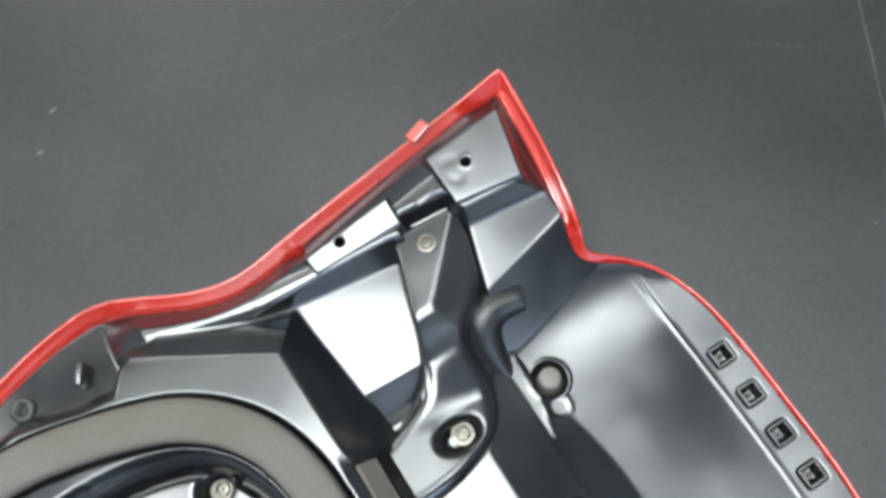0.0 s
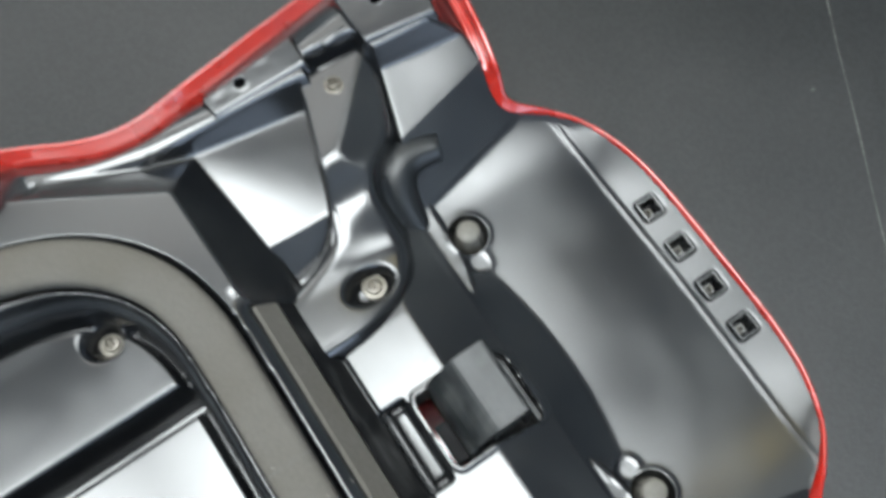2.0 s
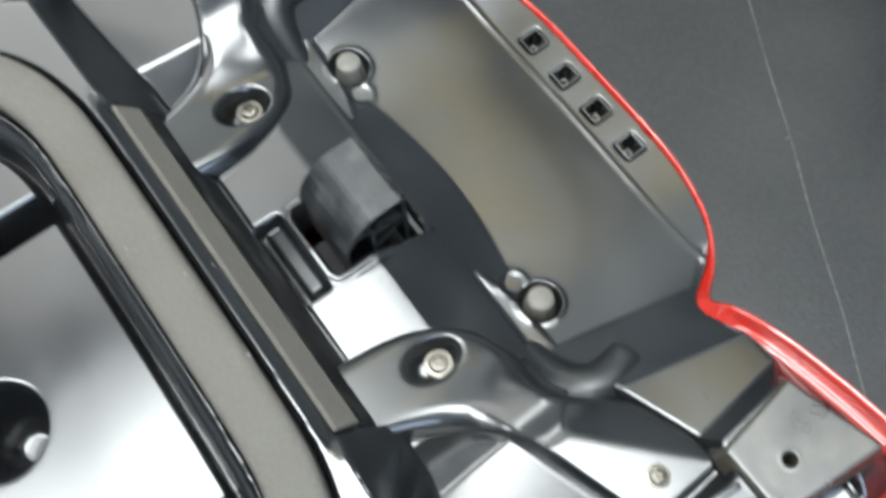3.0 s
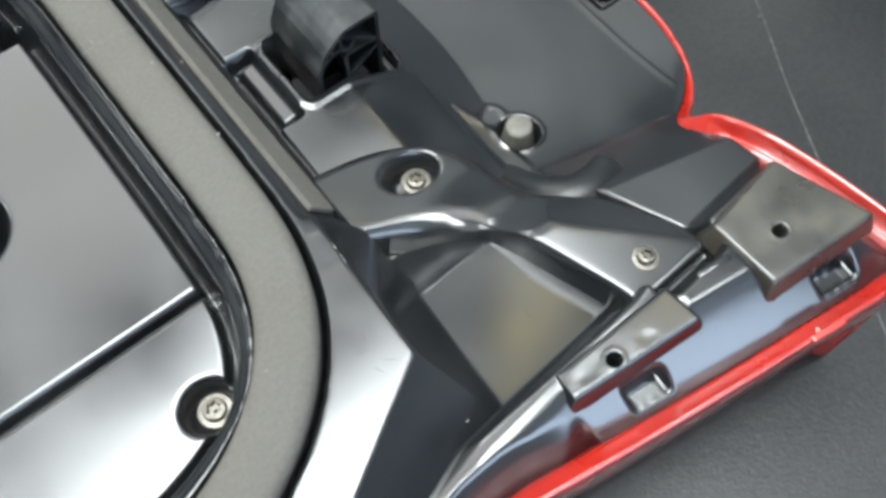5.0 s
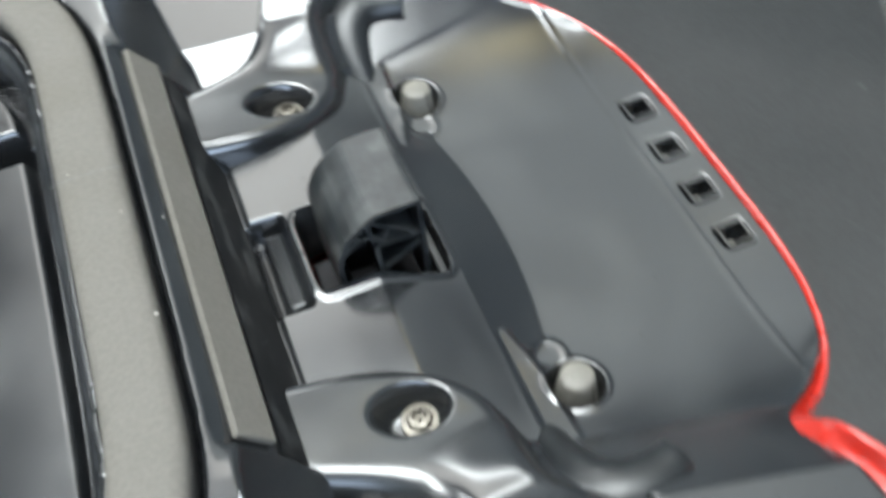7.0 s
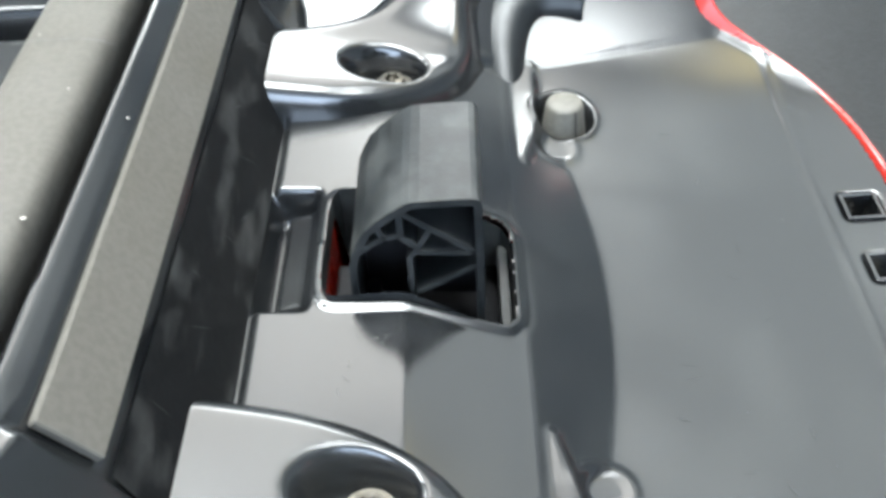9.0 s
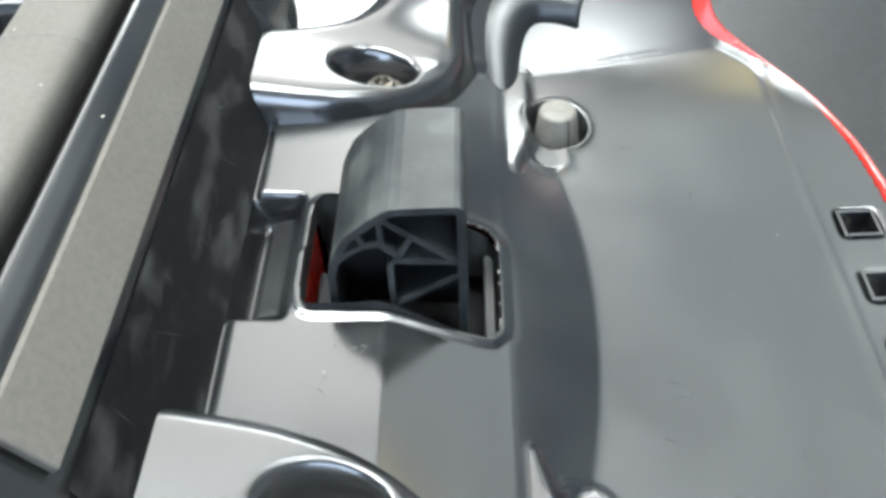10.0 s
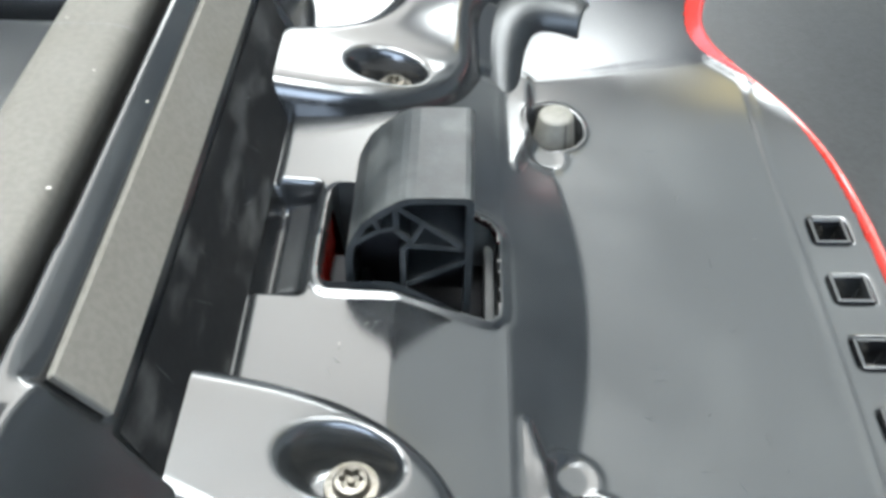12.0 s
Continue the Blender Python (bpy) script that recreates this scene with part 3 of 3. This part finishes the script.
# drain spouts, bent tubes half sunk in the slope
def tube(points, radii, wall, count=28):
    bm = bmesh.new()
    pts = [Vector(p) / 1000 for p in points]
    rings = []

    def ring(p, along, radius):
        side = along.cross(Vector((0, 0, 1))).normalized()
        up = side.cross(along)
        rings.append([bm.verts.new(p + (side * math.cos(a) + up * math.sin(a)) * radius / 1000) for a in np.linspace(0, 2 * np.pi, count, endpoint=False)])

    for i, p in enumerate(pts):
        along = (pts[min(i + 1, len(pts) - 1)] - pts[max(i - 1, 0)]).normalized()
        ring(p, along, radii[0] + (radii[1] - radii[0]) * i / (len(pts) - 1) + radii[2] * math.sin(math.pi * i / (len(pts) - 1)))
    ring(pts[-1] + along * 0.0005, along, radii[1] - 0.4)
    ring(pts[-1] + along * 0.0005, along, radii[1] - wall)
    ring(pts[-1] - along * 0.006, along, radii[1] - wall)
    for a, b in zip(rings, rings[1:]):
        for i in range(count):
            j = (i + 1) % count
            bm.faces.new((a[i], a[j], b[j], b[i]))
    bm.faces.new(rings[-1])
    return bm


def bend(a, b, c, d, count):
    """Points along a smooth curve from a to d."""
    out = []
    for f in np.linspace(0, 1, count):
        g = 1 - f
        out.append(tuple(g * g * g * p + 3 * g * g * f * q + 3 * g * f * f * v + f * f * f * w for p, q, v, w in zip(a, b, c, d)))
    return out


for s in (1, -1):
    path = bend((-15, 73 * s, 33), (-21, 108 * s, 53), (-11, 114 * s, 51), (10, 105.5 * s, 51.2), 22)
    part("drain_spout", tube(path, (4.6, 6.8, 4.2), 1.3), SATIN, light, "bent black drain spout", True)

# screw pads
for s in (1, -1):
    for corners, hole in (([(4.8, 178.5), (5.2, 152.6), (38.3, 147.7), (46.5, 181.4)], (19.8, 167)), ([(-67, 168.2), (-66, 159), (-21, 158.5), (-20.7, 172.5)], (-49.5, 166.2))):
        def pad(x, y, corners=corners, hole=hole, s=s):
            yy = y * s
            d = poly_distance(x, yy, corners)
            z = 84.0 + (0.085 if hole[0] > 0 else 0.14) * (yy - hole[1]) - 3.0 * np.clip(d, 0, 10)
            h = np.hypot(x - hole[0], yy - hole[1])
            if hole[0] < 0:
                for sx, sy in ((-9.5, -1.0), (12.0, 1.2)):
                    z = z - 0.10 * np.exp(-(np.hypot((x - hole[0] - sx) * 0.7, yy - hole[1] - sy) / 2.0) ** 4)
            z = z - 0.07 * np.exp(-((np.hypot(x - hole[0] + 7.5, (yy - hole[1]) * 0.8) - 4.5) / 2.2) ** 2) * ramp(-d, 2, 5)
            z = z + 0.22 * np.exp(-((h - 2.6) / 0.7) ** 2)
            z = np.where(h < 1.35, 66, z)
            return z, d < 3.2
        xs = [c[0] for c in corners]
        ys = [c[1] for c in corners]
        y0, y1 = (min(ys) - 9, max(ys) + 9) if s > 0 else (-max(ys) - 9, -min(ys) + 9)
        # one pad carries the mirrored warm ceiling as a brown tint
        relief("mounting_pad", min(xs) - 9, max(xs) + 9, y0, y1, 0.4, pad, TINTED if s < 0 and hole[0] > 0 else BLACK, light, "flat black screw pad, brown tint for a warm reflection" if s < 0 and hole[0] > 0 else "flat black screw pad with a hole", 0.55)
    part("clip_rib", tab(-0.0045, 0.1630 * s, 0.0796, 4 * s, 0.0140, 0.0042, 0.0075, 0.46, 4), BLACK, light, "small rounded black rib", True)
    if s < 0:
        part("clip_tongue", tab(-0.0393, 0.1783 * s, 0.0702, 8 * s, 0.0018, 0.0066, 0.0036, 0.4, 3), BLACK, light, "small grey clip tongue", True)
        part("clip_tongue", tab(0.0338, 0.1878 * s, 0.0702, 8 * s, 0.0018, 0.0066, 0.0036, 0.4, 3), BLACK, light, "small grey clip tongue", True)
    boss = lathe(bmesh.new(), [(0.0062, -0.004), (0.0060, 0.001), (0.0052, 0.0018), (0.0030, 0.0018), (0.0027, -0.002)], (-0.2125, 0.1825 * s, 0.0728), 24)
    part("screw_boss", boss, MATT, light, "round black boss with a hole", True)
    part("clip_rib", tab(-0.1815, 0.1810 * s, 0.0755, 60 * s, 0.012, 0.004, 0.008, 0.46, 4), BLACK, light, "small rounded black rib", True)

# seal round the bulb well, in two lengths butted together
r = 0.001
sweep("seal", SEAL, [(-9.9 * r, -5 * r), (-10.0 * r, 2.6 * r), (-9.5 * r, 4.2 * r), (-8.2 * r, 5.3 * r), (-5.5 * r, 5.8 * r), (0, 6.0 * r), (4.2 * r, 5.8 * r), (6.8 * r, 5.2 * r), (8.1 * r, 4.0 * r), (8.5 * r, 2.4 * r), (8.4 * r, -5 * r)],
      FOAM, light, "grey-beige foam rubber gasket")
bm = bmesh.new()
for i in range(14):
    a = -0.1215 + i * 0.0015
    b = a + 0.0016
    za, zb = [0.1031 - 0.0012 * (abs((q + 0.1118) / 0.0102)) ** 4 for q in (a, b)]
    w = 0.00008 + 0.0001 * random.random()
    bm.faces.new([bm.verts.new(v) for v in ((a, 0.0138 - w, za), (b, 0.0140 - w, zb), (b, 0.0140 + w, zb), (a, 0.0138 + w, za))])
part("seal_joint", bm, SEAM, light, "pale butt joint of the gasket")

# flat foam strip on the bank
bm = bmesh.new()
u = Vector((7.3, 0, -10.3)).normalized()
n = Vector((10.3, 0, 7.3)).normalized()
o = Vector((-94.2, 0, 92.6))
ring = [o, o + 12.6 * u, o + 12.6 * u + 2.0 * n, o + 2.0 * n]
ends = [[bm.verts.new(((q + Vector((0, y, 0))) * 0.001)) for q in ring] for y in (-74, 74)]
bm.faces.new(ends[0])
bm.faces.new(ends[1])
for i in range(4):
    bm.faces.new((ends[0][i], ends[0][(i + 1) % 4], ends[1][(i + 1) % 4], ends[1][i]))
bmesh.ops.bevel(bm, geom=list(bm.edges), offset=0.0003, segments=1, affect="EDGES")
part("foam_strip", bm, FOAM, light, "flat grey-beige foam strip")

# rubber stops, tapered, with a slit down the side
for s in (1, -1):
    stop = part("rubber_stop", lathe(bmesh.new(), [(0.0070, -0.016), (0.0066, -0.011), (0.0054, -0.0012), (0.0051, -0.0004), (0.0044, 0)], (0, 0.0675 * s, 0.0427)), RUBBER, light, "grey tapered rubber stop", True)
    for turn in (-62, 118):
        bm = bmesh.new()
        top, low = Vector((0.0054, 0, -0.0008)), Vector((0.0071, 0, -0.0150))
        side = Vector((0, 0.00022, 0))
        bm.faces.new([bm.verts.new(v + Vector((0.00012, 0, 0.0001))) for v in (top - side, top + side, low + side, low - side)])
        bmesh.ops.transform(bm, matrix=pose(0, 0.0675 * s, 0.0427, 0, 0, turn), verts=bm.verts)
        part("slit", bm, DARK, stop, "dark slit in the rubber")


# screws: a flange with a low head and a lobed recess
def screw(x, y, z, radius):
    bm = bmesh.new()
    count = 36
    rings = []
    for k, h, lobe in ((0.68, 0.0, 0), (0.66, 0.0016, 0), (0.58, 0.0024, 0), (0.40, 0.0026, 0.10), (0.37, 0.0024, 0.14), (0.34, 0.0008, 0.14)):
        rings.append([bm.verts.new((x + radius * (k + lobe * 0.5 * math.cos(6 * a)) * math.cos(a), y + radius * (k + lobe * 0.5 * math.cos(6 * a)) * math.sin(a), z + h)) for a in np.linspace(0, 2 * np.pi, count, endpoint=False)])
    for a, b in zip(rings, rings[1:]):
        for i in range(count):
            j = (i + 1) % count
            bm.faces.new((a[i], a[j], b[j], b[i]))
    bm.faces.new(rings[-1])
    head = part("screw", bm, STEEL, light, "worn zinc-plated lobed screw", False)
    part("washer", lathe(bmesh.new(), [(radius, -0.003), (radius, -0.0002), (radius * 0.96, 0.0003), (radius * 0.6, 0.0005)], (x, y, z), 36), STEEL, head, "", False)
    part("centre_pin", lathe(bmesh.new(), [(radius * 0.14, 0.0), (radius * 0.14, 0.0020), (radius * 0.10, 0.0023)], (x, y, z), 12), STEEL, head, "", False)


for s in (1, -1):
    screw(-0.0488, 0.0668 * s, 0.0515, 0.0055)
    screw(-0.0160, 0.1460 * s, 0.0757, 0.0045)
    screw(-0.1508, 0.1013 * s, 0.0705, 0.0056)

# ribbed block in the middle: skin, webs and an added backing that darkens the hollows
Y0, Y1 = -15.8, 16.5


def prism(bm, section, y0, y1):
    a = [bm.verts.new((x / 1000, y0 / 1000, z / 1000)) for x, z in section]
    b = [bm.verts.new((x / 1000, y1 / 1000, z / 1000)) for x, z in section]
    bm.faces.new(a)
    bm.faces.new(b[::-1])
    for i in range(len(a)):
        j = (i + 1) % len(a)
        bm.faces.new((a[i], b[i], b[j], a[j]))


def web(bm, p, q, thick, y0, y1):
    d = Vector((q[0] - p[0], q[1] - p[1])).normalized()
    nx, nz = -d.y * thick / 2, d.x * thick / 2
    prism(bm, [(p[0] + nx, p[1] + nz), (q[0] + nx, q[1] + nz), (q[0] - nx, q[1] - nz), (p[0] - nx, p[1] - nz)], y0, y1)


block = part("block", bmesh.new(), MATT, light, "matt dark plastic ribbed block")
curve = [(-54.6, 58), (-54.4, 63), (-53.6, 66.5), (-52.2, 69.8), (-50.5, 73.0), (-48.0, 75.6), (-45.0, 78.0), (-42.2, 79.9), (-40.6, 80.7), (-38.5, 81.0)]
outer = [(-54.6, 40)] + curve + [(-34, 81.15), (-28.0, 81.2), (-26.9, 80.9), (-26.2, 80.2), (-25.9, 79), (-25.9, 36)]
inner = [(-53.0, 40), (-53.0, 58), (-52.8, 62.6), (-52.1, 65.8), (-50.7, 69.1), (-49.2, 72.0), (-47.0, 74.2), (-44.1, 76.4), (-41.4, 78.3), (-40.1, 79.0), (-38.4, 79.3), (-34, 79.4), (-28.6, 79.4), (-28.0, 79.3), (-27.7, 79.0), (-27.6, 78), (-27.6, 36)]
bm = bmesh.new()
for k in range(len(outer) - 1):
    prism(bm, [outer[k], outer[k + 1], inner[k + 1], inner[k]], Y0, Y1)
bmesh.ops.remove_doubles(bm, verts=bm.verts, dist=1e-6)
part("skin", bm, MATT, block)
for p, q in (((-42.6, 77.8), (-27.5, 65.6)), ((-40, 66.4), (-27.5, 65.7)), ((-40.5, 54.0), (-27.5, 62.0)), ((-42.9, 78), (-42.9, 71)), ((-41.5, 50), (-41.5, 65)), ((-41.5, 65), (-39.6, 67.6)), ((-39.6, 67.6), (-43.3, 71.4)),
             ((-43.3, 71.4), (-46.5, 70.8)), ((-46.5, 70.8), (-49.5, 69.0)), ((-49.5, 69.0), (-52.6, 66.2)), ((-39.6, 67.6), (-37.0, 72.6)), ((-46.5, 70.8), (-47.6, 74.0))):
    bm = bmesh.new()
    web(bm, p, q, 1.2, Y0 + 0.4, Y1 - 0.4)
    part("web", bm, MATT, block)
part("foot", box(bmesh.new(), -0.0603, -0.0500, -0.0152, 0.0035, 0.034, 0.0445, 0.0008), DARK, block)
bm = bmesh.new()
prism(bm, [(-54, 40), (-54, 57), (-52.5, 66), (-49.5, 72), (-40.4, 79.8), (-27, 80), (-27, 38)], -1.0, 1.0)
part("shade_backing", bm, DARK, block)

# matt skin of the wall below the foam strip
verts, faces = [], []
for i in range(9):
    e = 8.75 + i * 1.0
    for k in range(41):
        verts.append(((-94 + e + 0.3) / 1000, (-75 + 3.75 * k) / 1000, (80.3 - 3.3 * (e - 8.6) + 0.1) / 1000))
for i in range(8):
    for k in range(40):
        a = i * 41 + k
        faces.append((a, a + 41, a + 42, a + 1))
from_arrays("side_wall", verts, faces, WALLSKIN, light, "matt black wall with faint smears")

# pale nicks in the seal, specks of dust on the plastic, one painted highlight
for x, y, z, size in ((-102.2, -39.2, 102.0, 0.6), (-132.7, -112.9, 103.0, 0.25), (-115.8, 15.8, 103.1, 0.4), (-104.5, -3.2, 102.5, 0.35), (-95.6, -2.4, 94.4, 0.5),
                      (-94.5, -153.1, 80.6, 0.5), (54.5, 28.3, 29.6, 0.25), (14.5, 10.2, 33.0, 0.2), (-54.5, -33.7, 54.2, 0.25), (20.1, 136.3, 63.0, 0.3), (30.5, 128.6, 60.0, 0.3), (11, -196.4, 71.2, 1.1)):
    # the last entry paints the highlight on the red clip tab
    bm = bmesh.new()
    turn = random.random() * 3
    bm.faces.new([bm.verts.new(((x + size * (0.5 + 0.7 * random.random()) * math.cos(a + turn)) / 1000, (y + size * (0.4 + 0.5 * random.random()) * math.sin(a + turn)) / 1000, (z + 0.12) / 1000)) for a in np.linspace(0, 2 * math.pi, 9, endpoint=False)])
    part("speck", bm, SPECK, light, "pale speck")

# hairline scratches and fine dust on the black plastic
def on_plastic(x, y, lift=0.1):
    z, _ = housing_height(np.array([[x]]), np.array([[y]]))
    return x / 1000, y / 1000, (float(z[0, 0]) + lift) / 1000


chance = random.Random(11)
for x0, x1, y0, y1, count in ((16, 62, -62, 62, 16), (-57, -47, -42, -24, 4), (-57, -47, 24, 42, 3), (-56, -38, -142, -112, 6), (-56, -40, 112, 142, 3), (-118, -102, -138, -118, 5), (2, 26, 122, 138, 4), (2, 26, -138, -122, 3)):
    for _ in range(count):
        x, y, turn, length, width = chance.uniform(x0, x1), chance.uniform(y0, y1), chance.uniform(0, math.pi), chance.uniform(1.5, 5.0), chance.uniform(0.03, 0.08)
        bm = bmesh.new()
        last = None
        for k in range(7):
            f = k / 6 - 0.5
            px, py = x + length * f * math.cos(turn) + 0.4 * f * f * length * math.sin(turn), y + length * f * math.sin(turn)
            w = width * (1 - 3.6 * f * f) + 0.01
            pair = [bm.verts.new(on_plastic(px - w * math.sin(turn), py + w * math.cos(turn))), bm.verts.new(on_plastic(px + w * math.sin(turn), py - w * math.cos(turn)))]
            if last:
                bm.faces.new((last[0], pair[0], pair[1], last[1]))
            last = pair
        part("scratch", bm, HAIR, light, "fine pale scratch")
for _ in range(14):
    y, e, dy, de, w = chance.uniform(-60, 66), chance.uniform(10, 15), chance.uniform(-9, 9), chance.uniform(-2.5, 2.5), chance.uniform(0.05, 0.12)
    bm = bmesh.new()
    ends = [((-94 + e + k * de + 0.35) / 1000, (y + k * dy) / 1000, (80.3 - 3.3 * (e + k * de - 8.6) + 0.1) / 1000) for k in (-0.5, 0.5)]
    a, b = [Vector(q) for q in ends]
    side = (b - a).cross(Vector((0.957, 0, 0.29))).normalized() * w / 1000
    middle = (a + b) / 2
    bm.faces.new([bm.verts.new(v) for v in (a, middle - side, b, middle + side)])
    part("scratch", bm, HAIR, light, "fine pale scratch")
bm = bmesh.new()
for x0, x1, y0, y1, count in ((14, 66, -70, 70, 60), (-57, -46, -44, -22, 12), (-57, -46, 22, 44, 12), (-58, -38, 108, 144, 20), (-58, -38, -144, -108, 20), (0, 30, 120, 140, 16), (0, 30, -140, -120, 16), (-200, -135, -70, 90, 40)):
    for _ in range(count):
        x, y, size = chance.uniform(x0, x1), chance.uniform(y0, y1), chance.uniform(0.06, 0.16)
        cx, cy, cz = on_plastic(x, y)
        bm.faces.new([bm.verts.new((cx + size / 1000 * math.cos(a), cy + size / 1000 * math.sin(a), cz)) for a in (0, 1.3, 2.5, 3.9, 5.1)])
tagged(part("dust", bm, SPECK, light), "fine pale dust", kind="stuff")

# raised marks inside the four windows, too small to read
for c in (-33.5, -11.2, 11.2, 33.5):
    for k, (dx, dy, lx, ly) in enumerate(((-1.4, 0, 0.7, 3.4), (0.6, 1.2, 2.6, 0.7), (0.4, -1.2, 2.0, 0.7), (1.4, 0, 0.7, 2.2))):
        part("mark", box(bmesh.new(), (77.3 + dx - lx / 2) / 1000, (77.3 + dx + lx / 2) / 1000, (c + dy - ly / 2) / 1000, (c + dy + ly / 2) / 1000, 0.0176, 0.0222), RUBBER, light)

# chips along the worn corner of the plateau
for k in range(16):
    f = random.random()
    y = -(88 + 42 * f)
    x = -94.0 - 0.038 * (-y - 62) - 0.3
    bm = bmesh.new()
    w, l = 0.08 + 0.16 * random.random(), 0.25 + 0.7 * random.random()
    pts = [(x - w, y - l * 0.6), (x + w * 0.3, y - l), (x + w, y), (x + w * 0.2, y + l), (x - w, y + l * 0.4)]
    bm.faces.new([bm.verts.new((px / 1000, py / 1000, (97.1 - 1.1 * max(0, px - x + 0.3)) / 1000)) for px, py in pts])
    part("chip", bm, CHIP, light)
